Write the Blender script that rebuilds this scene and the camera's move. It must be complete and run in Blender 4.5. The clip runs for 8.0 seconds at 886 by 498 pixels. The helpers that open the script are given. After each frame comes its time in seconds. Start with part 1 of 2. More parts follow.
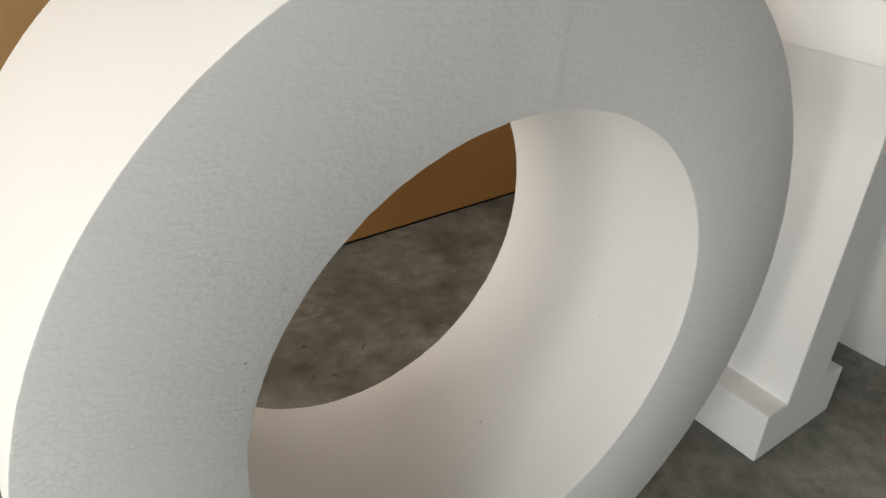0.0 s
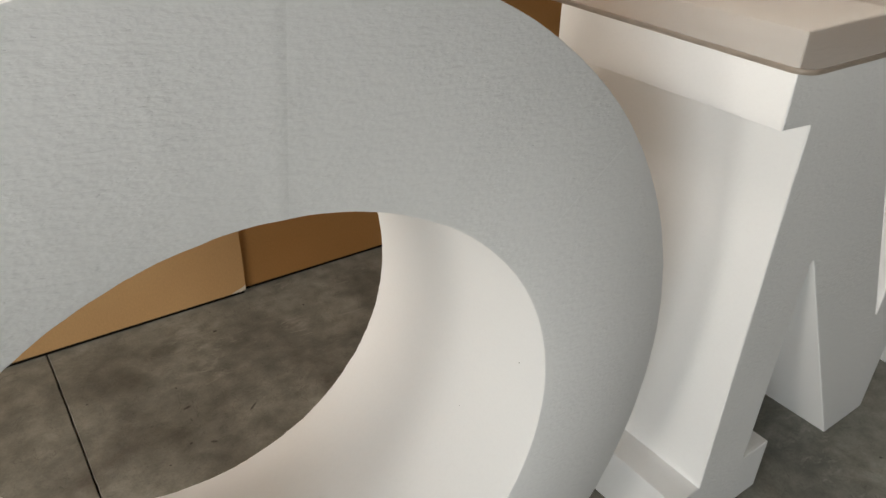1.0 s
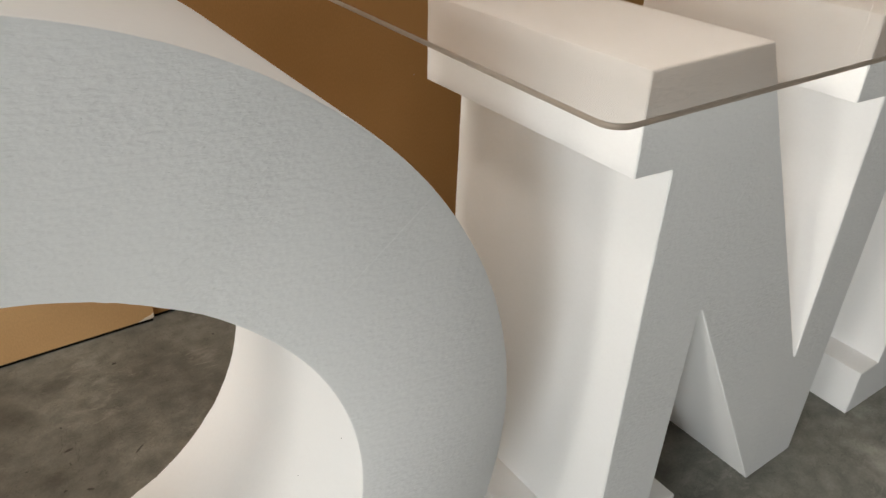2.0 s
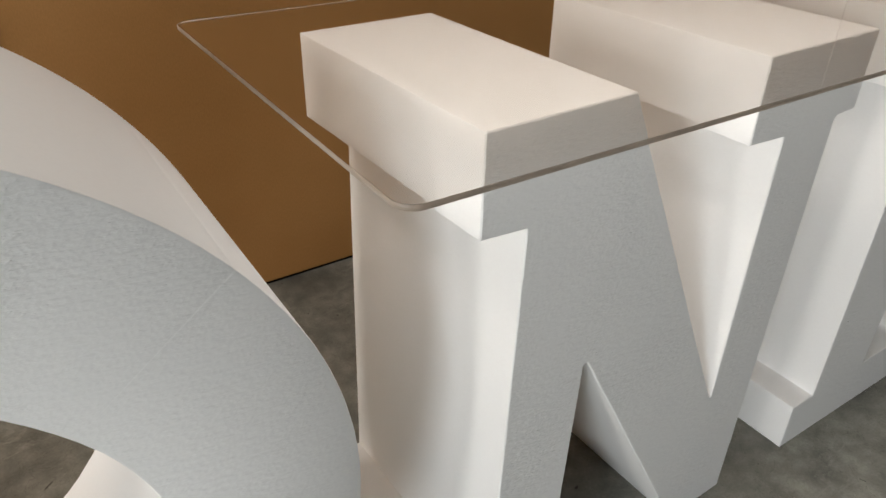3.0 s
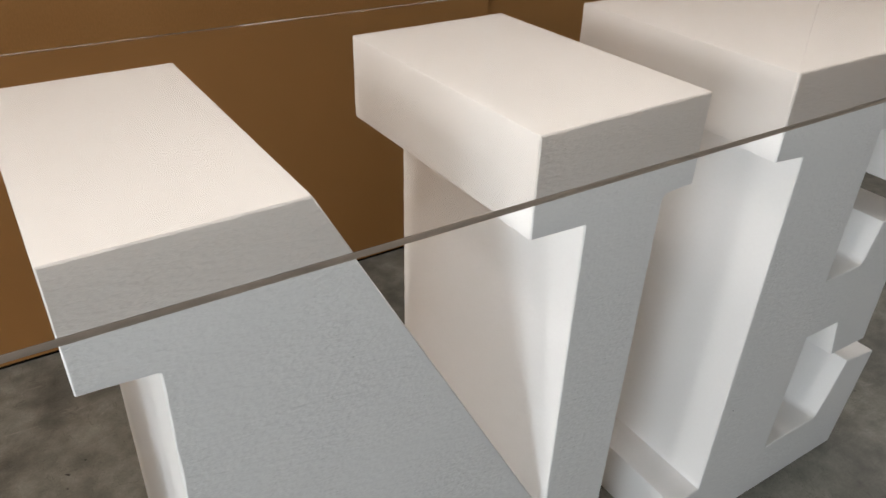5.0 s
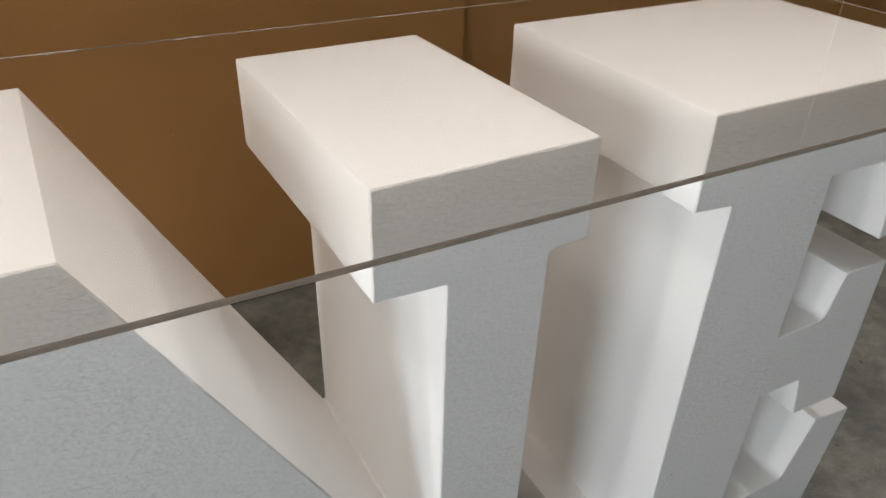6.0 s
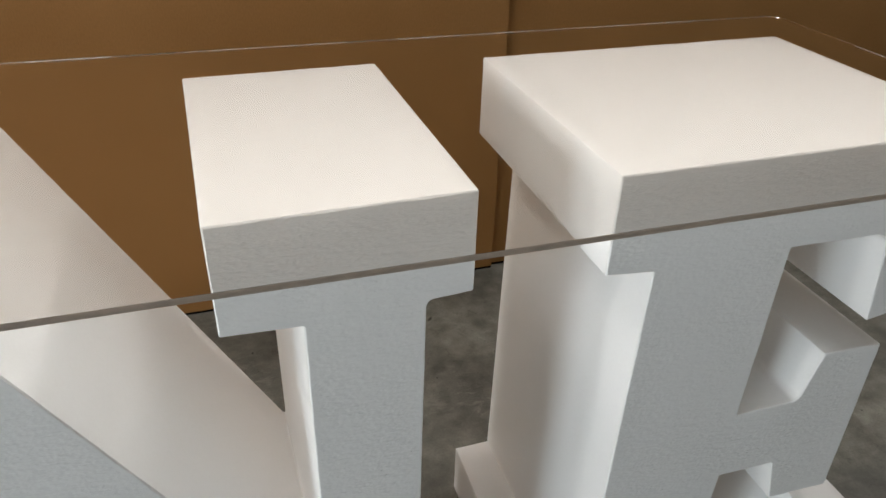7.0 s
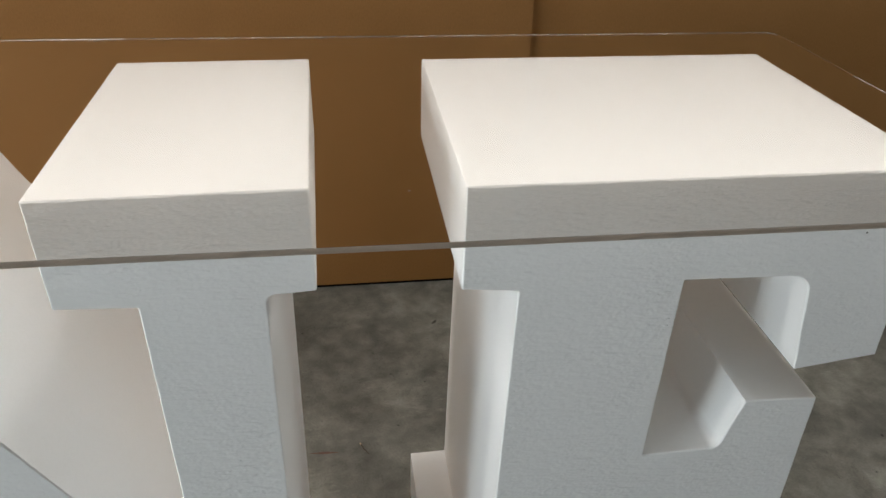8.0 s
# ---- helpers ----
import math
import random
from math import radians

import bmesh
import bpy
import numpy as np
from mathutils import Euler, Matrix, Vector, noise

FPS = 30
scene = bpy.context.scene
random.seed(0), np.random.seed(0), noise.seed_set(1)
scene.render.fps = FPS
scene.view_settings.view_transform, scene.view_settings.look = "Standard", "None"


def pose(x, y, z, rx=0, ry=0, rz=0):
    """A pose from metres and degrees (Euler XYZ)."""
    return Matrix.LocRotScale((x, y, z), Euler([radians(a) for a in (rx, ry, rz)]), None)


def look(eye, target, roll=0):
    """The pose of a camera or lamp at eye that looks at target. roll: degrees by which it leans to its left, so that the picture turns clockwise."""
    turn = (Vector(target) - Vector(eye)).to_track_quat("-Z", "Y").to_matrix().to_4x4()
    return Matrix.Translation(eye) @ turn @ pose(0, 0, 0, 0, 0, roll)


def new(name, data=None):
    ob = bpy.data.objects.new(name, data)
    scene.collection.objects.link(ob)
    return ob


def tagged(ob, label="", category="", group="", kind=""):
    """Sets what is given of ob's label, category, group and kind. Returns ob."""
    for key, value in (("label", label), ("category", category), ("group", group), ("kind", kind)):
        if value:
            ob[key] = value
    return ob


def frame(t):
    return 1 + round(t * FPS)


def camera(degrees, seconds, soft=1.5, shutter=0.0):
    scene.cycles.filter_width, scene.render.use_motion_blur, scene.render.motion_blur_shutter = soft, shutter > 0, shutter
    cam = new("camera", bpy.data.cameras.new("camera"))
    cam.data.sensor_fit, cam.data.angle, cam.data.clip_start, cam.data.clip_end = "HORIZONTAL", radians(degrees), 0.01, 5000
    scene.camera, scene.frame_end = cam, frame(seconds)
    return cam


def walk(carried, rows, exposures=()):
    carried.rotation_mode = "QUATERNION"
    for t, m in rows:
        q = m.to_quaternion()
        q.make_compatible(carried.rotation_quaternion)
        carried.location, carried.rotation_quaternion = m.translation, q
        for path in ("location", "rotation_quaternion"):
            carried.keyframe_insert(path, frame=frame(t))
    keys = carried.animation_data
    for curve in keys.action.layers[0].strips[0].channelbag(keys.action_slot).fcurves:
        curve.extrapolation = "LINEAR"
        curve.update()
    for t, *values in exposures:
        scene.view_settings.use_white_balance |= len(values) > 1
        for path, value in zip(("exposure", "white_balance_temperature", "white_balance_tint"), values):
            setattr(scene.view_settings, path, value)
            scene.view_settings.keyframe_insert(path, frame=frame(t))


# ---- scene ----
cam = camera(62.46, 8.0)
PATH = [
    (0, (-0.9484, -0.3846, 0.9179), (-0.0310, 0.8562, -0.0088), 1.58),
    (0.5, (-0.8202, -0.3836, 0.9287), (0.0879, 0.8645, 0.0026), 1.50),
    (1, (-0.6963, -0.3721, 0.9381), (0.2094, 0.8770, 0.0111), 1.42),
    (1.5, (-0.5888, -0.3780, 0.9461), (0.3156, 0.8716, 0.0184), 1.45),
    (2, (-0.4952, -0.3896, 0.9498), (0.4071, 0.8587, 0.0182), 1.43),
    (3.5, (-0.2626, -0.4291, 1.0000), (0.6249, 0.8189, 0.0541), 1.30),
    (3.7, (-0.2291, -0.4240, 1.0008), (0.5585, 0.6857, 0.1593), 1.46),
    (4, (-0.1844, -0.4175, 0.9995), (0.6972, 0.8337, 0.0522), 1.32),
    (4.3, (-0.1417, -0.4146, 0.9949), (0.6428, 0.6992, 0.1558), 1.45),
    (4.5, (-0.1117, -0.4217, 0.9944), (0.7583, 0.8379, 0.0476), 1.34),
    (4.7, (-0.0697, -0.4218, 0.9978), (0.7017, 0.6992, 0.1560), 1.38),
    (5, (0.0005, -0.4225, 1.0010), (0.8573, 0.8443, 0.0517), 1.52),
    (6.5, (0.2865, -0.4478, 1.0152), (0.9601, 0.9268, 0.0683), 1.48),
    (7, (0.3927, -0.4852, 1.0302), (0.9115, 0.9569, 0.0861), 1.68),
    (7.2, (0.4325, -0.4996, 1.0267), (0.8322, 0.8023, 0.1870), 1.74),
    (7.5, (0.4933, -0.5257, 1.0296), (0.8573, 0.9651, 0.0889), 1.88),
    (8, (0.6155, -0.5284, 1.0295), (0.8756, 0.9820, 0.0856), 1.71),
]
walk(cam, [(t, look(eye, target, roll)) for t, eye, target, roll in PATH],
     exposures=[(0.0, -0.61, 7050, 9), (2.0, -0.22, 6980, 9), (4.5, -0.15, 6660, 10), (6.5, -0.13, 6530, 8), (8.0, 0.02, 6400, 6)])

# ---- world, light, exposure ----
# white foam passes light on many times over
scene.cycles.max_bounces, scene.cycles.diffuse_bounces = 28, 24
world = bpy.data.worlds.new("world")
scene.world = world
world.use_nodes = True
sky = world.node_tree.nodes.new("ShaderNodeTexSky")
sky.sky_type = "NISHITA"
sky.sun_disc = False
sky.sun_elevation = radians(38)
sky.sun_rotation = radians(200)
world.node_tree.nodes["Background"].inputs["Strength"].default_value = 0.12
world.node_tree.links.new(sky.outputs["Color"], world.node_tree.nodes["Background"].inputs["Color"])

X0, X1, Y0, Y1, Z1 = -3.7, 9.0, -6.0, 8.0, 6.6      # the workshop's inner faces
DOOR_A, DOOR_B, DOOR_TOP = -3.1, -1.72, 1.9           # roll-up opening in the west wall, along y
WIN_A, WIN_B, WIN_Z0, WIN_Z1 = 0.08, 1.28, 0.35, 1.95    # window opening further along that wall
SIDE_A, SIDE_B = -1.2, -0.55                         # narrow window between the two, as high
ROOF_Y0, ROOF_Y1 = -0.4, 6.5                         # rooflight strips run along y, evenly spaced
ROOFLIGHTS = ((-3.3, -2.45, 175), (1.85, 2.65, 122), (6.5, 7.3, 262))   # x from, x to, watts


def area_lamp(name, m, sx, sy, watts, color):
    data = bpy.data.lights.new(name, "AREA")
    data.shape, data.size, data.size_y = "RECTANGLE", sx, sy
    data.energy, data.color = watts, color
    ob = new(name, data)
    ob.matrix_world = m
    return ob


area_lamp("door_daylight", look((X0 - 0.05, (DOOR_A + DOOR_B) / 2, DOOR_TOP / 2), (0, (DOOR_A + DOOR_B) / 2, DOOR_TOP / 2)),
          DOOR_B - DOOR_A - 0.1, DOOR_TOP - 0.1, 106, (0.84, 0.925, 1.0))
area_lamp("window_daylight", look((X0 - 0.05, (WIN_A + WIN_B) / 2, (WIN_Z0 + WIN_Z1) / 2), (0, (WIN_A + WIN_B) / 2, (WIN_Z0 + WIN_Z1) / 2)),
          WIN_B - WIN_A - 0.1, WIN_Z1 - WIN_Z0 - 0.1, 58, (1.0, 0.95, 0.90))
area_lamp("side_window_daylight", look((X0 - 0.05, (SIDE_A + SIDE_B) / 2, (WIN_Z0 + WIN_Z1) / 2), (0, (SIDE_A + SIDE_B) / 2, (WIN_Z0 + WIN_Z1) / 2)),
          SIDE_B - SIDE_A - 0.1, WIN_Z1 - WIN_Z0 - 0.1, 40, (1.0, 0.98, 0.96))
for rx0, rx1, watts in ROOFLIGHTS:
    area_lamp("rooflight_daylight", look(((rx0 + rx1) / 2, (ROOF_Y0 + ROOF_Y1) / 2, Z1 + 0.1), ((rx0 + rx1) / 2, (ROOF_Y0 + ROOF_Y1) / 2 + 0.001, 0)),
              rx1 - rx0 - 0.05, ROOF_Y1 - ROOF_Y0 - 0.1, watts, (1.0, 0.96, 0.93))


# ---- materials ----
def material(name, rough=0.8):
    m = bpy.data.materials.new(name)
    m.use_nodes = True
    b = m.node_tree.nodes["Principled BSDF"]
    b.inputs["Roughness"].default_value = rough
    return m, m.node_tree.nodes, m.node_tree.links, b


def coords(nodes, links, scale=(1, 1, 1), space="Object"):
    tc = nodes.new("ShaderNodeTexCoord")
    mp = nodes.new("ShaderNodeMapping")
    mp.inputs["Scale"].default_value = scale
    links.new(tc.outputs[space], mp.inputs["Vector"])
    return mp.outputs["Vector"]


def noise_tex(nodes, links, vec, scale, detail=4.0, rough=0.55, distort=0.0):
    n = nodes.new("ShaderNodeTexNoise")
    n.inputs["Scale"].default_value = scale
    n.inputs["Detail"].default_value = detail
    n.inputs["Roughness"].default_value = rough
    n.inputs["Distortion"].default_value = distort
    links.new(vec, n.inputs["Vector"])
    return n.outputs["Fac"]


def ramp(nodes, links, fac, stops):
    r = nodes.new("ShaderNodeValToRGB")
    e = r.color_ramp.elements
    while len(e) < len(stops):
        e.new(0.5)
    for el, (p, c) in zip(e, stops):
        el.position = p
        el.color = (*c, 1) if len(c) == 3 else c
    links.new(fac, r.inputs["Fac"])
    return r.outputs["Color"]


def grey(v):
    return (v, v, v)


def mix(nodes, links, a, b, fac, mode="MIX"):
    m = nodes.new("ShaderNodeMix")
    m.data_type, m.blend_type = "RGBA", mode
    for sock, value in ((m.inputs["Factor"], fac), (m.inputs[6], a), (m.inputs[7], b)):
        if isinstance(value, (int, float)):
            sock.default_value = value
        elif isinstance(value, tuple):
            sock.default_value = (*value, 1)
        else:
            links.new(value, sock)
    return m.outputs[2]


def bump(nodes, links, height, strength, distance, under=None):
    b = nodes.new("ShaderNodeBump")
    b.inputs["Strength"].default_value = strength
    b.inputs["Distance"].default_value = distance
    links.new(height, b.inputs["Height"])
    if under is not None:
        links.new(under, b.inputs["Normal"])
    return b.outputs["Normal"]


def foam_material(name, relief):
    """White bead foam: flat faces carry the rough drag of the saw, the wire-cut sides are smoother."""
    m, n, l, b = material(name, 0.42)
    vec = coords(n, l)
    long = coords(n, l, (0.42, 1.0, 1.35))
    beads = n.new("ShaderNodeTexVoronoi")
    beads.inputs["Scale"].default_value = 230
    l.new(vec, beads.inputs["Vector"])
    fine = noise_tex(n, l, long, 210, 3, 0.6, 0.2)
    drag = noise_tex(n, l, coords(n, l, (0.28, 1.0, 1.5)), 120, 3, 0.6, 0.35)
    nick = ramp(n, l, noise_tex(n, l, coords(n, l, (0.30, 1.0, 1.1)), 330, 1, 0.4, 0.3), [(0.68, grey(0)), (0.74, grey(1))])
    rough_in = ramp(n, l, noise_tex(n, l, vec, 7.0, 3, 0.55, 0.4), [(0.38, grey(0.55)), (0.66, grey(1.35))])
    broad = noise_tex(n, l, vec, 3.0, 3, 0.5)
    tone = ramp(n, l, broad, [(0.3, (0.955, 0.949, 0.942)), (0.7, (0.970, 0.966, 0.960))])
    speck = ramp(n, l, fine, [(0.32, grey(0.985)), (0.55, grey(1.0))])
    tone = mix(n, l, tone, speck, 1.0, "MULTIPLY")
    l.new(tone, b.inputs["Base Color"])
    tc = n.new("ShaderNodeTexCoord")
    sep = n.new("ShaderNodeSeparateXYZ")
    l.new(tc.outputs["Normal"], sep.inputs["Vector"])
    flat = n.new("ShaderNodeMath")
    flat.operation = "ABSOLUTE"
    l.new(sep.outputs["Y"], flat.inputs[0])
    scale = n.new("ShaderNodeMapRange")
    scale.inputs["From Min"].default_value, scale.inputs["From Max"].default_value = 0.6, 1.0
    scale.inputs["To Min"].default_value, scale.inputs["To Max"].default_value = 0.10, 1.0
    l.new(flat.outputs["Value"], scale.inputs["Value"])
    under = None
    for height, strength, dist in ((beads.outputs["Distance"], 0.10, 0.001), (fine, 0.36, 0.0014), (drag, 0.26, 0.0018), (nick, 0.16, 0.0008)):
        k = n.new("ShaderNodeMath")
        k.operation = "MULTIPLY"
        k.inputs[1].default_value = strength * relief
        worn = n.new("ShaderNodeMath")
        worn.operation = "MULTIPLY"
        l.new(scale.outputs["Result"], worn.inputs[0])
        l.new(rough_in, worn.inputs[1])
        l.new(worn.outputs["Value"], k.inputs[0])
        under = bump(n, l, height, strength, dist, under)
        l.new(k.outputs["Value"], under.node.inputs["Strength"])
    l.new(under, b.inputs["Normal"])
    b.inputs["Specular IOR Level"].default_value = 0.8
    return m


def mark(n, l, where, x, y, rx, ry, turn, amount, ragged):
    """Mask of one mark on the slab: an ellipse with a ragged rim."""
    tc = n.new("ShaderNodeTexCoord")
    mp = n.new("ShaderNodeMapping")
    mp.vector_type = "TEXTURE"
    mp.inputs["Location"].default_value = (x, y, 0)
    mp.inputs["Rotation"].default_value = (0, 0, radians(turn))
    mp.inputs["Scale"].default_value = (rx, ry, 1)
    l.new(tc.outputs["Object"], mp.inputs["Vector"])
    far = n.new("ShaderNodeVectorMath")
    far.operation = "LENGTH"
    l.new(mp.outputs["Vector"], far.inputs[0])
    add = n.new("ShaderNodeMath")
    add.operation = "MULTIPLY_ADD"
    l.new(where, add.inputs[0])
    add.inputs[1].default_value = ragged
    l.new(far.outputs["Value"], add.inputs[2])
    return ramp(n, l, add.outputs["Value"], [(0.45 + 0.35 * ragged, grey(amount)), (min(1.0, 0.75 + 0.45 * ragged), grey(0))])


# x, y, half-length, half-width, turn, amount
PALE_MARKS = ((-0.420, 0.905, 0.055, 0.050, 20, 0.55), (-0.215, 0.815, 0.075, 0.055, -20, 0.55), (0.010, 0.785, 0.085, 0.045, -10, 0.50), (0.128, 0.895, 0.060, 0.030, -20, 0.35),
              (0.035, -0.062, 0.075, 0.020, -28, 0.60), (-0.222, 0.786, 0.036, 0.002, -12, 0.8), (-0.215, 0.768, 0.028, 0.002, -8, 0.7), (0.040, 0.759, 0.022, 0.003, 35, 0.8), (-0.100, 0.785, 0.050, 0.003, -5, 0.6))
DARK_MARKS = ((-0.490, 0.690, 0.013, 0.005, 10, 0.9), (-0.390, 0.627, 0.020, 0.004, 40, 0.8), (-0.479, 0.583, 0.010, 0.004, -30, 0.8), (-0.479, 0.874, 0.045, 0.032, 0, 0.35),
              (0.829, 0.804, 0.018, 0.007, 50, 0.85), (0.072, 0.548, 0.014, 0.004, 0, 0.8), (0.690, 0.635, 0.030, 0.020, 0, 0.35), (0.790, 0.630, 0.045, 0.022, 0, 0.35))


def concrete_material():
    m, n, l, b = material("concrete", 0.6)
    vec = coords(n, l)
    broad = noise_tex(n, l, vec, 2.1, 4, 0.55, 0.3)
    cloud = noise_tex(n, l, vec, 6.5, 5, 0.58, 0.35)
    mottle = noise_tex(n, l, vec, 30, 6, 0.62, 0.2)
    grain = noise_tex(n, l, vec, 240, 3, 0.6)
    base = ramp(n, l, broad, [(0.3, (0.142, 0.139, 0.119)), (0.7, (0.284, 0.277, 0.240))])
    c = mix(n, l, base, ramp(n, l, cloud, [(0.30, grey(0.60)), (0.5, grey(0.97)), (0.70, grey(1.30))]), 1.0, "MULTIPLY")
    c = mix(n, l, c, ramp(n, l, mottle, [(0.3, grey(0.76)), (0.5, grey(1.0)), (0.7, grey(1.26))]), 0.8, "MULTIPLY")
    blotch = noise_tex(n, l, vec, 15, 4, 0.55, 0.25)
    c = mix(n, l, c, ramp(n, l, blotch, [(0.32, grey(0.78)), (0.5, grey(0.98)), (0.68, grey(1.16))]), 0.8, "MULTIPLY")
    # pale trowel scuffs, in patches only
    where = ramp(n, l, noise_tex(n, l, vec, 4.2, 3, 0.5, 0.4), [(0.50, grey(0)), (0.64, grey(1))])
    scuff = noise_tex(n, l, coords(n, l, (1.0, 2.2, 1.0)), 26, 8, 0.7, 0.8)
    pale = ramp(n, l, scuff, [(0.52, grey(0)), (0.70, grey(0.75))])
    c = mix(n, l, c, (0.35, 0.335, 0.295), mix(n, l, (0.0, 0.0, 0.0), pale, where))
    # rusty damp stains
    stain = noise_tex(n, l, coords(n, l, (1.3, 1.0, 1.0)), 5.3, 5, 0.6, 0.5)
    c = mix(n, l, c, (0.080, 0.062, 0.050), ramp(n, l, stain, [(0.58, grey(0)), (0.72, grey(0.5))]))
    # single scuffs, chips and stains
    broken = ramp(n, l, noise_tex(n, l, coords(n, l, (1.0, 1.8, 1.0)), 42, 6, 0.65, 0.6), [(0.40, grey(0.1)), (0.60, grey(1.3))])
    for x, y, rx, ry, turn, amount in PALE_MARKS:
        m1 = mark(n, l, scuff if ry > 0.01 else mottle, x, y, rx, ry, turn, amount, 0.9 if ry > 0.01 else 0.4)
        c = mix(n, l, c, (0.34, 0.325, 0.285), mix(n, l, m1, broken, 1.0 if ry > 0.01 else 0.5, "MULTIPLY"))
    for x, y, rx, ry, turn, amount in DARK_MARKS:
        c = mix(n, l, c, (0.035, 0.030, 0.024), mark(n, l, mottle, x, y, rx, ry, turn, amount, 0.6))
    # hairline scratches and pits
    line = noise_tex(n, l, coords(n, l, (1.0, 0.7, 1.0)), 9, 4, 0.6, 1.5)
    c = mix(n, l, c, (0.03, 0.026, 0.02), ramp(n, l, line, [(0.497, grey(0)), (0.5, grey(0.35)), (0.503, grey(0))]))
    pits = noise_tex(n, l, vec, 48, 2, 0.5, 0.3)
    c = mix(n, l, c, (0.025, 0.022, 0.018), ramp(n, l, pits, [(0.73, grey(0)), (0.77, grey(0.85))]))
    c = mix(n, l, c, ramp(n, l, grain, [(0.3, grey(0.86)), (0.7, grey(1.12))]), 0.8, "MULTIPLY")
    l.new(c, b.inputs["Base Color"])
    l.new(ramp(n, l, cloud, [(0.3, grey(0.45)), (0.7, grey(0.7))]), b.inputs["Roughness"])
    n1 = bump(n, l, grain, 0.2, 0.001)
    l.new(bump(n, l, scuff, 0.3, 0.004, n1), b.inputs["Normal"])
    return m


def card_material(name, dark, light):
    m, n, l, b = material(name, 0.85)
    vec = coords(n, l)
    fibre = noise_tex(n, l, coords(n, l, (1, 1, 0.35)), 420, 3, 0.6)
    broad = noise_tex(n, l, vec, 3.5, 3, 0.5)
    tone = ramp(n, l, broad, [(0.3, dark), (0.7, light)])
    l.new(mix(n, l, tone, ramp(n, l, fibre, [(0.3, grey(0.9)), (0.7, grey(1.06))]), 0.8, "MULTIPLY"), b.inputs["Base Color"])
    flute = n.new("ShaderNodeTexWave")
    flute.inputs["Scale"].default_value = 34
    flute.inputs["Distortion"].default_value = 0.3
    l.new(vec, flute.inputs["Vector"])
    n1 = bump(n, l, flute.outputs["Fac"], 0.02, 0.001)
    l.new(bump(n, l, fibre, 0.1, 0.0006, n1), b.inputs["Normal"])
    b.inputs["Specular IOR Level"].default_value = 0.3
    return m


def plain_material(name, color, rough, var=0.08, scale=6.0):
    m, n, l, b = material(name, rough)
    f = noise_tex(n, l, coords(n, l), scale, 5, 0.6)
    lo, hi = tuple(c * (1 - var) for c in color), tuple(min(1, c * (1 + var)) for c in color)
    l.new(ramp(n, l, f, [(0.3, lo), (0.7, hi)]), b.inputs["Base Color"])
    l.new(bump(n, l, noise_tex(n, l, coords(n, l), 120, 3), 0.1, 0.002), b.inputs["Normal"])
    return m


def glass_material():
    m, n, l, b = material("clear_tabletop", 0.0)
    b.inputs["Transmission Weight"].default_value = 1.0
    b.inputs["IOR"].default_value = 1.5
    b.inputs["Base Color"].default_value = (0.94, 0.915, 0.885, 1)
    return m


FOAM, FOAM_COARSE = foam_material("white_foam", 1.75), foam_material("coarse_sawn_white_foam", 2.6)
CONCRETE, GLASS = concrete_material(), glass_material()
CARD = card_material("kraft_cardboard", (0.442, 0.222, 0.076), (0.497, 0.254, 0.091))
CARD_LIGHT = card_material("light_kraft_cardboard", (0.54, 0.315, 0.14), (0.60, 0.36, 0.165))
CARD_TORN = plain_material("torn_paper", (0.66, 0.58, 0.47), 0.95, 0.1, 90)
RED_PAINT = plain_material("red_paint", (0.36, 0.055, 0.045), 0.6, 0.2, 200)
RED_FAINT = plain_material("faint_red_paint", (0.17, 0.095, 0.075), 0.8, 0.25, 150)
BARK = plain_material("dark_wood", (0.07, 0.045, 0.025), 0.8, 0.25, 200)
GLASS_EDGE = plain_material("ground_glass_edge", (0.56, 0.47, 0.39), 0.4, 0.12, 40)
GLASS_EDGE.node_tree.nodes["Principled BSDF"].inputs["Transmission Weight"].default_value = 0.55
CARD_CORE = plain_material("torn_cardboard_core", (0.55, 0.42, 0.28), 0.95, 0.15, 60)
PLASTER = plain_material("painted_blockwork", (0.56, 0.55, 0.535), 0.85)
# Dark so the unseen south wall bounces little light onto the letters.
DARK_WALL = plain_material("dark_grey_paint", (0.11, 0.113, 0.118), 0.7)
CEILING = plain_material("ceiling_sheet", (0.52, 0.52, 0.505), 0.8)
GRIME = plain_material("dark_grime", (0.26, 0.25, 0.235), 0.9, 0.3, 300)
# Near-black that paints in the shade line beneath the cardboard screens.
SHADOW_GAP = plain_material("painted_shade_black", (0.010, 0.008, 0.006), 0.95)
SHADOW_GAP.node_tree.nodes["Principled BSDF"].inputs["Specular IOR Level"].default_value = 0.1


# ---- mesh helpers ----
def mesh_object(name, bm, mat, smooth_angle=None):
    bmesh.ops.recalc_face_normals(bm, faces=bm.faces)
    me = bpy.data.meshes.new(name)
    bm.to_mesh(me)
    bm.free()
    me.materials.append(mat)
    if smooth_angle:
        for p in me.polygons:
            p.use_smooth = True
        me.set_sharp_from_angle(angle=radians(smooth_angle))
    return new(name, me)


def part(name, bm, mat, parent, label="", smooth_angle=None):
    ob = mesh_object(name, bm, mat, smooth_angle)
    ob.parent = parent
    return tagged(ob, label)


def box(bm, x0, x1, y0, y1, z0, z1):
    v = [bm.verts.new(p) for p in ((x0, y0, z0), (x1, y0, z0), (x1, y1, z0), (x0, y1, z0),
                                   (x0, y0, z1), (x1, y0, z1), (x1, y1, z1), (x0, y1, z1))]
    for f in ((0, 3, 2, 1), (4, 5, 6, 7), (0, 1, 5, 4), (1, 2, 6, 5), (2, 3, 7, 6), (3, 0, 4, 7)):
        bm.faces.new([v[i] for i in f])
    return v


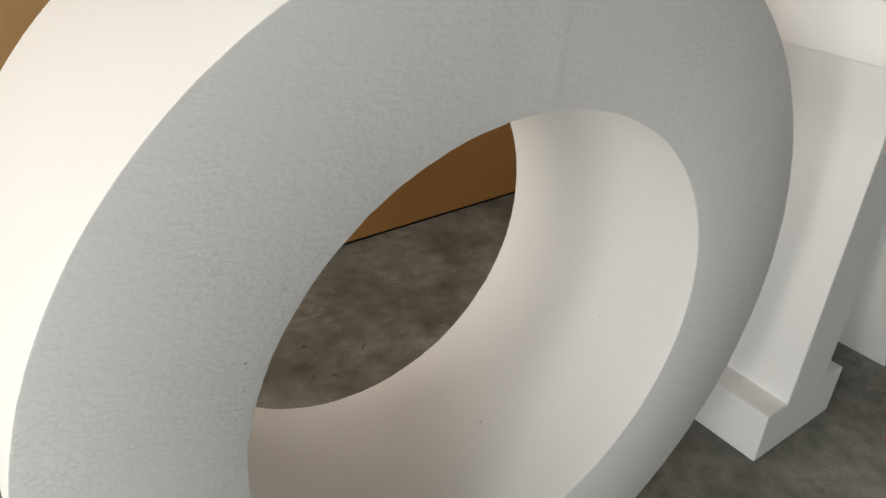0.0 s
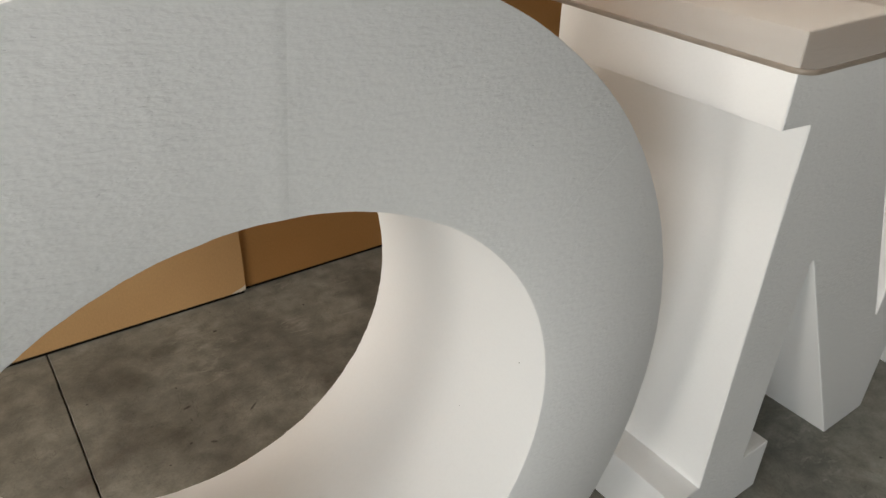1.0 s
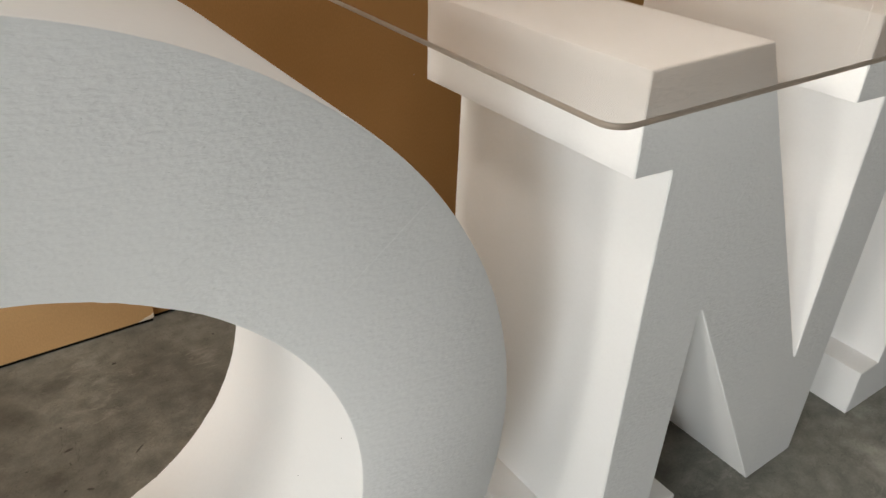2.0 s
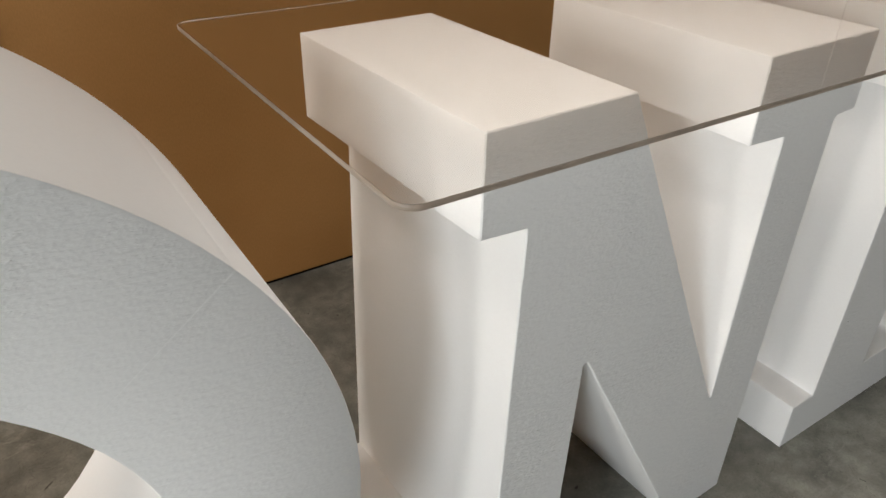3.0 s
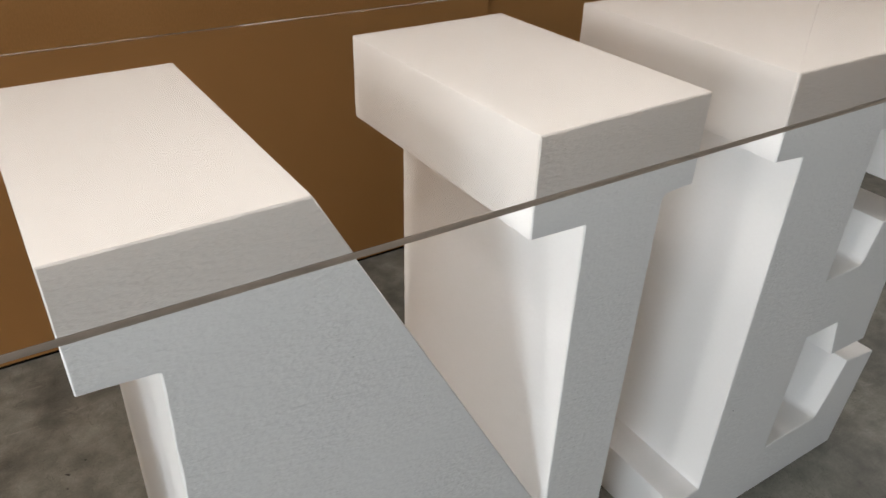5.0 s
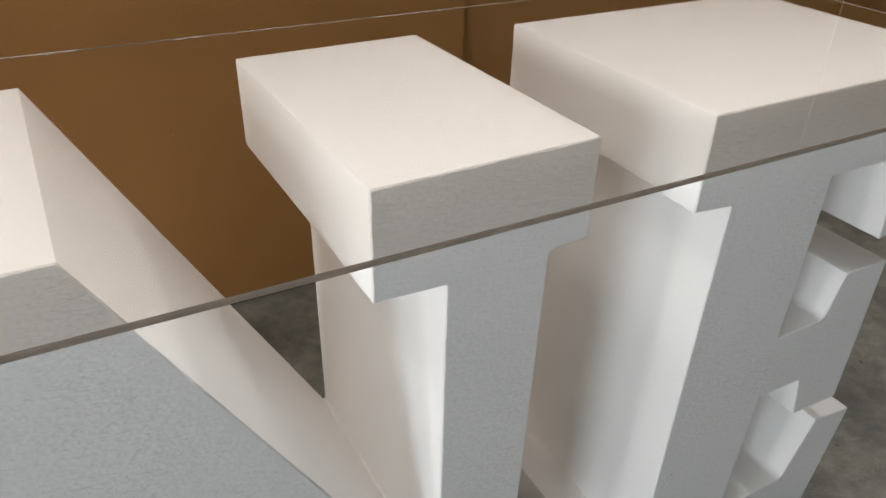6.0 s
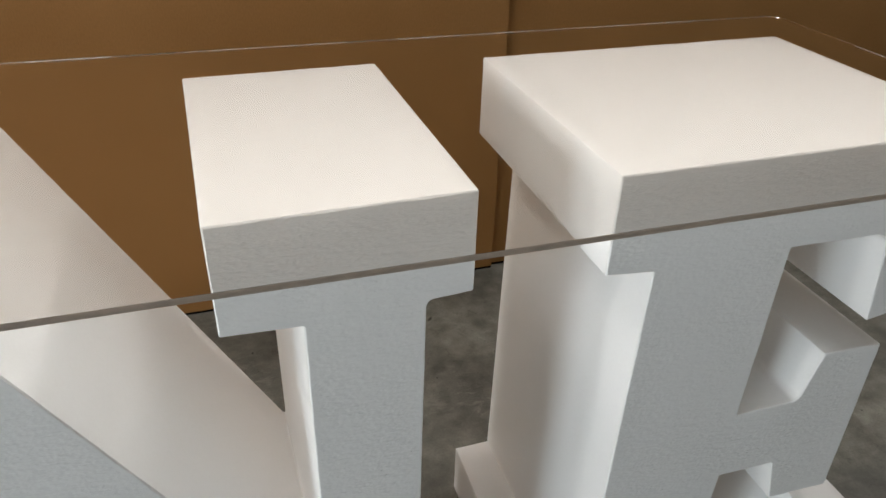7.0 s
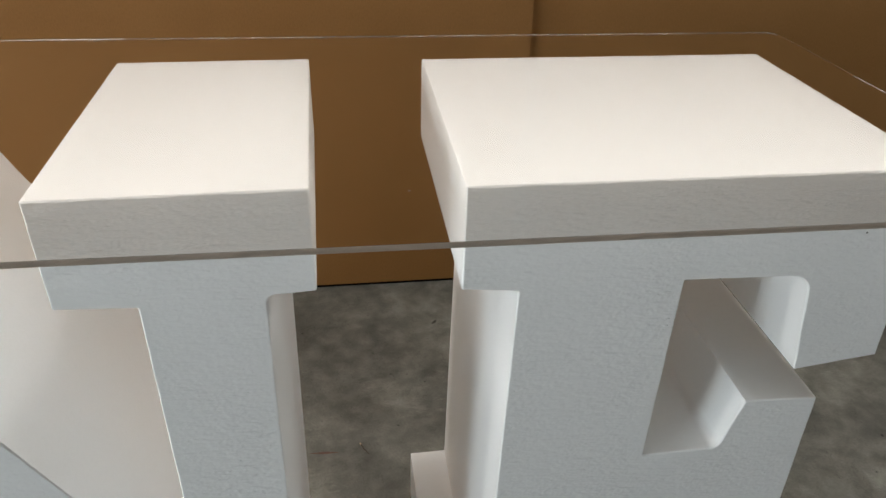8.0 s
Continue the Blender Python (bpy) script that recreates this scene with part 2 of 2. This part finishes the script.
def fillets(corners, steps=6):
    """Corners (x, z, radius) to a closed outline with rounded corners."""
    out = []
    n = len(corners)
    for i, (x, z, r) in enumerate(corners):
        p = Vector((x, z))
        a = (Vector(corners[i - 1][:2]) - p)
        b = (Vector(corners[(i + 1) % n][:2]) - p)
        ua, ub = a.normalized(), b.normalized()
        ang = ua.angle(ub)
        if r <= 0 or ang > 3.1:
            out.append(p)
            continue
        d = min(r / math.tan(ang / 2), 0.45 * a.length, 0.45 * b.length)
        r = d * math.tan(ang / 2)
        c = p + (ua + ub).normalized() * (r / math.sin(ang / 2))
        s, e = (p + ua * d) - c, (p + ub * d) - c
        k = steps if r > 0.004 else 2
        turn = s.angle_signed(e)
        for j in range(k + 1):
            t = -turn * j / k
            out.append(c + Vector((s.x * math.cos(t) - s.y * math.sin(t), s.x * math.sin(t) + s.y * math.cos(t))))
    return out


def densify(pts, step):
    out = []
    for i, p in enumerate(pts):
        q = pts[(i + 1) % len(pts)]
        k = max(1, int((q - p).length / step))
        out += [p.lerp(q, j / k) for j in range(k)]
    return out


def cut_block(bm, pts, depth, soft=0.0013, seed=0.0):
    """A hot-wire cut block: the outline carried back along y, its rims slightly and unevenly rounded."""
    n = len(pts)
    area = sum(pts[i].x * pts[(i + 1) % n].y - pts[(i + 1) % n].x * pts[i].y for i in range(n))
    side = 1 if area > 0 else -1
    rings = [[], [], [], []]
    for i, p in enumerate(pts):
        a, b = (p - pts[i - 1]), (pts[(i + 1) % n] - p)
        na, nb = Vector((-a.y, a.x)).normalized() * side, Vector((-b.y, b.x)).normalized() * side
        m = na + nb
        m = m / max(0.3, m.length_squared / 2) if m.length > 1e-6 else na
        w = soft * (1 + 0.35 * noise.noise(Vector((p.x * 40 + seed, p.y * 40, 3.1))) + 0.3 * noise.noise(Vector((p.x * 140, p.y * 140, seed))))
        w = max(0.0004, w)
        q = p + m * w
        rings[0].append(bm.verts.new((q.x, 0, q.y)))
        rings[1].append(bm.verts.new((p.x, w, p.y)))
        rings[2].append(bm.verts.new((p.x, depth - w, p.y)))
        rings[3].append(bm.verts.new((q.x, depth, q.y)))
    for a, b in zip(rings, rings[1:]):
        for i in range(n):
            j = (i + 1) % n
            bm.faces.new((a[i], a[j], b[j], b[i]))
    bm.faces.new(rings[0])
    bm.faces.new(rings[3])


# ---- the setting ----
def build_floor():
    """Concrete slab with one saw-cut joint, its lips chipped, running away from the letters."""
    jx, d = -0.668, 0.03
    bm = bmesh.new()
    stations = [-24.0, -2.0] + [0.2 + 0.006 * i for i in range(160)] + [2.0, 24.0]
    rows = []
    for y in stations:
        near = 0.2 <= y <= 1.2
        lips = []
        for side in (-1, 1):
            chip = noise.noise(Vector((y * 55, side * 3.7, 0.4))) + 0.7 * noise.noise(Vector((y * 160, side * 9.1, 2.2)))
            lips.append(0.0012 + (max(0.0, 0.0013 * chip) + max(0.0, 0.006 * (chip - 0.75)) if near else 0.0))
        wander = 0.0006 * noise.noise(Vector((y * 9, 0.3, 5.0))) if near else 0.0
        x0, x1 = jx + wander - lips[0], jx + wander + lips[1]
        prof = [(-24, -0.15), (-24, 0), (x0 - 0.0012, 0), (x0, -0.0012), (x0 + 0.0003, -d), (x1 - 0.0003, -d), (x1, -0.0012), (x1 + 0.0012, 0), (24, 0), (24, -0.15)]
        rows.append([bm.verts.new((x, y, z)) for x, z in prof])
    for p, q in zip(rows, rows[1:]):
        for i in range(len(p)):
            j = (i + 1) % len(p)
            bm.faces.new((p[i], p[j], q[j], q[i]))
    bm.faces.new(rows[0])
    bm.faces.new(rows[-1])
    return tagged(mesh_object("floor", bm, CONCRETE), "worn grey concrete slab with a saw-cut joint", "floor", kind="structure")


def build_room():
    t = 0.2
    bm = bmesh.new()
    box(bm, X0 - t, X0, Y0, DOOR_A, 0, Z1)
    box(bm, X0 - t, X0, DOOR_B, SIDE_A, 0, Z1)
    box(bm, X0 - t, X0, SIDE_B, WIN_A, 0, Z1)
    box(bm, X0 - t, X0, SIDE_A, SIDE_B, 0, WIN_Z0)
    box(bm, X0 - t, X0, SIDE_A, SIDE_B, WIN_Z1, Z1)
    box(bm, X0 - t, X0, WIN_B, Y1, 0, Z1)
    box(bm, X0 - t, X0, WIN_A, WIN_B, 0, WIN_Z0)
    box(bm, X0 - t, X0, WIN_A, WIN_B, WIN_Z1, Z1)
    box(bm, X0 - t, X0, DOOR_A, DOOR_B, DOOR_TOP, Z1)
    tagged(mesh_object("wall_west", bm, PLASTER), "painted blockwork wall with a roll-up door opening and two windows", "wall", kind="structure")
    # Unseen wall, added dark to hold light off the letters' front faces.
    bm = bmesh.new()
    box(bm, X0 - t, X1 + t, Y0 - t, Y0, 0, Z1)
    tagged(mesh_object("wall_south", bm, DARK_WALL), "unseen blockwork wall, kept dark grey to dim the letters' fronts", "wall", kind="structure")
    bm = bmesh.new()
    box(bm, X1, X1 + t, Y0, Y1, 0, Z1)
    tagged(mesh_object("wall_east", bm, PLASTER), "plain pale blockwork wall, east side", "wall", kind="structure")
    bm = bmesh.new()
    box(bm, X0 - t, X1 + t, Y1, Y1 + t, 0, Z1)
    tagged(mesh_object("wall_north", bm, PLASTER), "plain pale blockwork wall", "wall", kind="structure")
    bm = bmesh.new()
    edges = [X0 - t] + [v for rx0, rx1, _ in ROOFLIGHTS for v in (rx0, rx1)] + [X1 + t]
    strips = [(x0, x1, ROOF_Y0, ROOF_Y1) for x0, x1 in zip(edges[::2], edges[1::2])]
    for x0, x1, y0, y1 in strips + [(X0 - t, X1 + t, Y0 - t, ROOF_Y0), (X0 - t, X1 + t, ROOF_Y1, Y1 + t)]:
        box(bm, x0, x1, y0, y1, Z1, Z1 + 0.15)
    tagged(mesh_object("ceiling", bm, CEILING), "pale sheet ceiling with three rooflight openings", "ceiling", kind="structure")


build_floor()
build_room()


# ---- cardboard screens behind the letters ----
def cardboard_sheet(x0, x1, y, height, label, yaw=0.0, torn=False, skin=None):
    """A single-wall corrugated sheet on edge: face, back, and an open fluted core between them."""
    w, th = x1 - x0, 0.006
    holder = new("cardboard_sheet")
    holder.matrix_world = pose(x0, y, 0.007, 0, 0, yaw)
    tagged(holder, label, "cardboard", "cardboard screens")
    cut = 0.022 if torn else 0.0
    for name, ya, yb in (("front_liner", 0.0, 0.001), ("back_liner", th - 0.001, th)):
        bm = bmesh.new()
        pts = [(0, 0), (w - cut, 0), (w - cut * 0.7, 0.006), (w, 0.009), (w, height), (0, height)] if cut else [(0, 0), (w, 0), (w, height), (0, height)]
        a = [bm.verts.new((x, ya, z)) for x, z in pts]
        b = [bm.verts.new((x, yb, z)) for x, z in pts]
        bm.faces.new(a)
        bm.faces.new(b)
        for i in range(len(pts)):
            j = (i + 1) % len(pts)
            bm.faces.new((a[i], a[j], b[j], b[i]))
        part(name, bm, skin or CARD, holder)
    bm = bmesh.new()
    steps = int(w / 0.002)
    rows = []
    for i in range(steps + 1):
        x = 0.0005 + (w - 0.001) * i / steps
        yy = th / 2 + (th / 2 - 0.0012) * math.sin(2 * math.pi * i / 4 + 0.4)
        rows.append((bm.verts.new((x, yy, 0.0006)), bm.verts.new((x, yy, height - 0.0006))))
    for (a, b), (c, d) in zip(rows, rows[1:]):
        bm.faces.new((a, c, d, b))
    part("fluted_core", bm, CARD_CORE, holder)
    if torn:
        bm = bmesh.new()
        rim = [(w - 0.034, 0.0003), (w - 0.012, 0.0002), (w - 0.0012, 0.003), (w - 0.0012, 0.014), (w - 0.007, 0.0095), (w - 0.018, 0.0065)]
        a = [bm.verts.new((x, -0.0006 - 0.0012 * (x - w + 0.034) / 0.034, z)) for x, z in rim]
        b = [bm.verts.new((x, 0.0004, z)) for x, z in rim]
        bm.faces.new(a)
        bm.faces.new(b)
        for i in range(len(rim)):
            j = (i + 1) % len(rim)
            bm.faces.new((a[i], a[j], b[j], b[i]))
        part("torn_corner", bm, CARD_TORN, holder, "pale torn paper corner")
    return holder


def card_nick(sheet, x, z, length, height):
    """A nick in the brown liner: a sliver of torn pale paper that stands a little proud."""
    bm = bmesh.new()
    rim = [(-0.5, 0.1), (-0.2, 0.5), (0.15, 0.3), (0.5, 0.05), (0.2, -0.35), (-0.3, -0.4)]
    a = [bm.verts.new((x + u * length, -0.0007, z + v * height)) for u, v in rim]
    b = [bm.verts.new((x + u * length, 0.0003, z + v * height)) for u, v in rim]
    bm.faces.new(a)
    bm.faces.new(b)
    for i in range(len(rim)):
        j = (i + 1) % len(rim)
        bm.faces.new((a[i], a[j], b[j], b[i]))
    part("nick", bm, CARD_TORN, sheet, "small pale torn nick")


def card_line(x):
    """The line on the floor that the screens stand along."""
    return 0.979 - 0.0195 * x


CARD_H = 1.85


def build_cards():
    yaw = math.degrees(math.atan(-0.0195))
    # A dark strip under each screen stands in for the shaded gap there.
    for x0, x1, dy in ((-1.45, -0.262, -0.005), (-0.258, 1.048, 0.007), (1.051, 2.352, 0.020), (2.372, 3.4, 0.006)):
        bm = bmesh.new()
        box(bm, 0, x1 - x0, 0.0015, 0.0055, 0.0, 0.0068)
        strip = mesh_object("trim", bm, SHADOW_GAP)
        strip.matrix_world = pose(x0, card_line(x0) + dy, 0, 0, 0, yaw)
        tagged(strip, "thin black strip standing in for the shade under a cardboard screen", "trim", kind="structure")
    cardboard_sheet(-1.45, -0.258, card_line(-1.45) - 0.005, CARD_H, "light brown cardboard sheet standing on edge, torn corner", yaw=yaw, torn=True, skin=CARD_LIGHT)
    middle = cardboard_sheet(-0.34, 1.048, card_line(-0.34) + 0.007, CARD_H, "brown cardboard sheet standing on edge on concrete", yaw=yaw)
    card_nick(middle, 1.131, 0.247, 0.007, 0.0022)
    card_nick(middle, 0.740, 0.419, 0.004, 0.0020)
    cardboard_sheet(0.98, 2.42, card_line(0.98) + 0.020, CARD_H, "brown cardboard sheet tucked behind its neighbour", yaw=yaw)
    cardboard_sheet(2.372, 3.4, card_line(2.372) + 0.006, CARD_H, "brown cardboard sheet standing beside an open gap", yaw=yaw)


build_cards()

# ---- the letters ----
H, D = 0.76, 0.3387      # height and depth of the block letters
R = 0.0015
DRIFT = 0.0025           # how much wider the O is at its back


def ring_segment(bm, radius, bore, depth, a0, a1, open_end):
    """Part of a thick ring about y, standing on its rim at z = 0: rims rounded and slightly uneven.
    The wire drifted outwards on its way through the block, and the ring came out a touch wide."""
    seg = max(8, int(abs(a1 - a0) / (2 * math.pi) * 240))
    rings = []
    stops = [0.0, 0.0035] + [k / seg * (a1 - a0) for k in range(1, seg)] + [a1 - a0 - 0.0035, a1 - a0]
    seg = len(stops) - 1
    seam_faces = (open_end and seg,)
    for i, turn in enumerate(stops):
        a = a0 + turn
        c, s = math.cos(a), math.sin(a)
        w = 0.0022 * (1 + 0.5 * noise.noise(Vector((c * 9, s * 9, 1.3))) + 0.5 * noise.noise(Vector((c * 40, s * 40, 7.7))))
        w = max(0.0006, w)
        face = 0.00005 if i in seam_faces else 0.0
        back = 0.0005 if i in (0, seg) else 0.0
        ring = []
        for rad, y in ((bore + w, face), (radius - w, face), (radius - 0.3 * w - back, 0.3 * w + face), (radius - back, w), (radius - back, depth - w), (radius - w, depth - face),
                       (bore + w, depth - face), (bore, depth - w), (bore, w), (bore + 0.3 * w, 0.3 * w + face)):
            drift = DRIFT * min(1.0, max(0.0, y / depth))
            ring.append(bm.verts.new(((rad + drift) * c * 1.006, y, radius + DRIFT + (rad + drift) * s)))
        rings.append(ring)
    for a, b in zip(rings, rings[1:]):
        for k in range(len(a)):
            m = (k + 1) % len(a)
            bm.faces.new((a[k], a[m], b[m], b[k]))
    bm.faces.new(rings[0])
    bm.faces.new(rings[-1])


def letter_o(m, radius, bore, depth):
    """The ring is glued up from a large part and a smaller segment, whose seams show as hairlines."""
    holder = new("letter_o")
    holder.matrix_world = m
    tagged(holder, "thick round white foam letter O standing on concrete", "foam letter", "foam letters")
    seam_a, seam_b, gap = radians(37.2), radians(85.3), 0.00004
    for name, a0, a1, open_end in (("ring_body", seam_b, seam_a + 2 * math.pi, False), ("glued_segment", seam_a + gap, seam_b - gap, True)):
        bm = bmesh.new()
        ring_segment(bm, radius, bore, depth, a0, a1, open_end)
        part(name, bm, FOAM, holder, smooth_angle=24)
    return holder


N_SHAPE = [(0, H, R), (0.176, H, R), (0.448, 0.2446, 0.002), (0.448, 0.658, R), (0.381, 0.662, R), (0.381, H, R), (0.597, H, R), (0.597, 0.664, R),
           (0.554, 0.662, 0.008), (0.546, 0.0, 0.004), (0.424, 0.0, R), (0.165, 0.449, 0.003), (0.159, 0.449, 0.003), (0.150, 0.099, R), (0.2145, 0.099, R), (0.2145, 0, R),
           (-0.009, 0, R), (-0.009, 0.100, R), (0.044, 0.100, R), (0.054, 0.658, R), (0, 0.662, R)]
E_SHAPE = [(0, H, R), (0.428, H, R), (0.438, 0.551, R), (0.3506, 0.5387, R), (0.333, 0.656, 0.022), (0.2075, 0.6586, R), (0.2073, 0.4306, R), (0.292, 0.432, 0.012),
           (0.308, 0.4996, R), (0.390, 0.4962, R), (0.397, 0.252, R), (0.305, 0.256, R), (0.288, 0.3275, 0.006), (0.210, 0.329, R), (0.203, 0.1014, R),
           (0.336, 0.103, 0.014), (0.372, 0.214, R), (0.453, 0.203, R), (0.424, 0, R), (-0.0116, 0, R), (-0.0116, 0.096, R), (0.045, 0.097, R), (0.0514, 0.657, R), (0, 0.6617, R)]


def block_letter(name, shape, m, label, seed):
    bm = bmesh.new()
    cut_block(bm, densify(fillets(shape), 0.012), D, seed=seed)
    ob = mesh_object(name, bm, FOAM_COARSE, 24)
    ob.matrix_world = m
    return tagged(ob, label, "foam letter", "foam letters")


def foam_speck(parent, place, normal, size, seed):
    """A grain of dirt pressed into the foam: a low, ragged, dark bump."""
    rng = random.Random(seed)
    turn = Vector(normal).to_track_quat("Z", "Y").to_matrix().to_4x4()
    bm = bmesh.new()
    low, high = [], []
    for i in range(7):
        a, r = 2 * math.pi * i / 7, size * (0.7 + 0.5 * rng.random())
        low.append(bm.verts.new((r * math.cos(a), r * math.sin(a), -0.0008)))
        high.append(bm.verts.new((0.6 * r * math.cos(a), 0.6 * r * math.sin(a), 0.0006)))
    bm.faces.new(low)
    bm.faces.new(high)
    for i in range(7):
        j = (i + 1) % 7
        bm.faces.new((low[i], low[j], high[j], high[i]))
    bm.transform(Matrix.Translation(place) @ turn)
    return part("speck", bm, GRIME, parent, "tiny dark dirt speck")


LETTER_O = letter_o(pose(-0.5559, 0.0245, 0, 0, 0, -1.25), 0.4342, 0.2713, 0.3324)
block_letter("letter_n", N_SHAPE, pose(0, 0, 0), "white foam block letter N holding up the tabletop", 1.0)
LETTER_E = block_letter("letter_e", E_SHAPE, pose(0.7226, -0.0103, 0, 0, 0, -1.26), "white foam block letter E holding up the tabletop", 5.0)
for k, (place, normal, size) in enumerate((((0.1008, 0.165, 0.1833), (-0.1, 0, 0.2534), 0.0013), ((0.2732, 0.040, 0.447), (-1, 0, 0.04), 0.0007),
                                            ((0.2545, 0.116, 0.3365), (-0.25, 0, 0.1), 0.0006), ((-0.262, 0, 0.569), (0, -1, 0), 0.0013))):
    foam_speck(LETTER_O, place, normal, size, k)
for k, (x, z, size) in enumerate(((0.0724, 0.250, 0.0010), (0.3745, 0.701, 0.0013))):
    foam_speck(LETTER_E, (x, 0, z), (0, -1, 0), size, 10 + k)


# ---- the clear tabletop ----
def tabletop(m, w, d, th, r, skew):
    """A pane with softened corners, cut a little out of square at one end."""
    holder = new("tabletop")
    holder.matrix_world = m
    tagged(holder, "clear glass tabletop with rounded corners lying on letters", "tabletop")
    pts = fillets([(0, 0, r), (w, 0, r), (w, d, r), (skew, d, r)], 12)
    n = len(pts)

    def ring(bm, inset, z):
        return [bm.verts.new((p.x + inset * (1 if p.x < w / 2 else -1), p.y + inset * (1 if p.y < d / 2 else -1), z)) for p in pts]

    def strips(bm, rings, closed=False):
        for a, c in zip(rings, rings[1:] + (rings[:1] if closed else [])):
            for i in range(n):
                j = (i + 1) % n
                bm.faces.new((a[i], a[j], c[j], c[i]))

    bm = bmesh.new()
    rings = [ring(bm, 0.0008, 0), ring(bm, 0.0008, th)]
    strips(bm, rings)
    bm.faces.new(rings[0])
    bm.faces.new(rings[1])
    pane = part("pane", bm, GLASS, holder)
    pane.visible_shadow = False
    bm = bmesh.new()
    strips(bm, [ring(bm, 0.0006, 0), ring(bm, 0, 0.0005), ring(bm, 0, th - 0.0005), ring(bm, 0.0006, th)], True)
    part("ground_edge", bm, GLASS_EDGE, holder, "greyish ground glass edge", 60)
    return holder


tabletop(pose(-0.126, -0.0765, H + 0.0004, 0, 0, -1.5), 1.347, 0.5225, 0.0050, 0.018, 0.006)


# ---- small marks on the floor ----
def paint_spot(x, y, size, seed):
    """A thin, ragged blot of dried paint."""
    rng = random.Random(seed)
    bm = bmesh.new()
    n = 14
    rads = [size * (0.55 + 0.6 * rng.random()) for _ in range(n)]
    low = [bm.verts.new((r * math.cos(2 * math.pi * i / n), 0.7 * r * math.sin(2 * math.pi * i / n), 0.0)) for i, r in enumerate(rads)]
    top = [bm.verts.new((0.8 * v.co.x, 0.8 * v.co.y, 0.0006)) for v in low]
    bm.faces.new(low)
    bm.faces.new(top)
    for i in range(n):
        j = (i + 1) % n
        bm.faces.new((low[i], low[j], top[j], top[i]))
    ob = mesh_object("paint_spot", bm, RED_PAINT)
    ob.matrix_world = pose(x, y, 0.0002, 0, 0, 40 * seed)
    return tagged(ob, "small ragged spot of red paint on concrete", "paint spot", "paint spots")


paint_spot(0.232, -0.101, 0.006, 1)
paint_spot(0.222, -0.094, 0.003, 2)


def paint_smear(x, y, length, width, turn):
    """A faint, thin streak of red paint."""
    bm = bmesh.new()
    n = 12
    rim = [(length * (i / n - 0.5), width * (0.5 - abs(i / n - 0.5)) * (1 + 0.5 * noise.noise(Vector((i * 0.9, 2.0, 0))))) for i in range(n + 1)]
    low = [bm.verts.new((u, v + 0.0002, 0)) for u, v in rim]
    high = [bm.verts.new((u, -v - 0.0002, 0)) for u, v in rim]
    mid = [bm.verts.new((u, 0, 0.0003)) for u, v in rim]
    for i in range(n):
        bm.faces.new((low[i], low[i + 1], mid[i + 1], mid[i]))
        bm.faces.new((mid[i], mid[i + 1], high[i + 1], high[i]))
    ob = mesh_object("paint_smear", bm, RED_FAINT)
    ob.matrix_world = pose(x, y, 0.0003, 0, 0, turn)
    return tagged(ob, "faint dry red paint streak on concrete", "paint smear")


def splinter(x, y, length, turn):
    """A sliver of wood: a thin, tapered, slightly bent stick with a paler broken end."""
    holder = new("wood_splinter")
    holder.matrix_world = pose(x, y, 0.0, 0, 0, turn)
    tagged(holder, "thin brown wood splinter lying on concrete", "splinter")
    for name, a, b, mat in (("stick", 0.0, 0.86, BARK), ("broken_end", 0.86, 1.0, CARD_CORE)):
        bm = bmesh.new()
        rings = []
        for i in range(6):
            k = a + (b - a) * i / 5
            r = 0.0010 * (0.55 + 0.6 * k)
            rings.append([bm.verts.new((length * (k - 0.5), r * math.cos(q * math.pi / 3) + 0.0012 * math.sin(3 * k), 0.0011 + r * 0.8 * math.sin(q * math.pi / 3))) for q in range(6)])
        for p, q in zip(rings, rings[1:]):
            for i in range(6):
                j = (i + 1) % 6
                bm.faces.new((p[i], p[j], q[j], q[i]))
        bm.faces.new(rings[0])
        bm.faces.new(rings[-1])
        part(name, bm, mat, holder, "pale broken end" if name == "broken_end" else "")
    return holder


paint_smear(0.572, 0.437, 0.055, 0.006, -4)
splinter(0.646, 0.437, 0.034, 117)
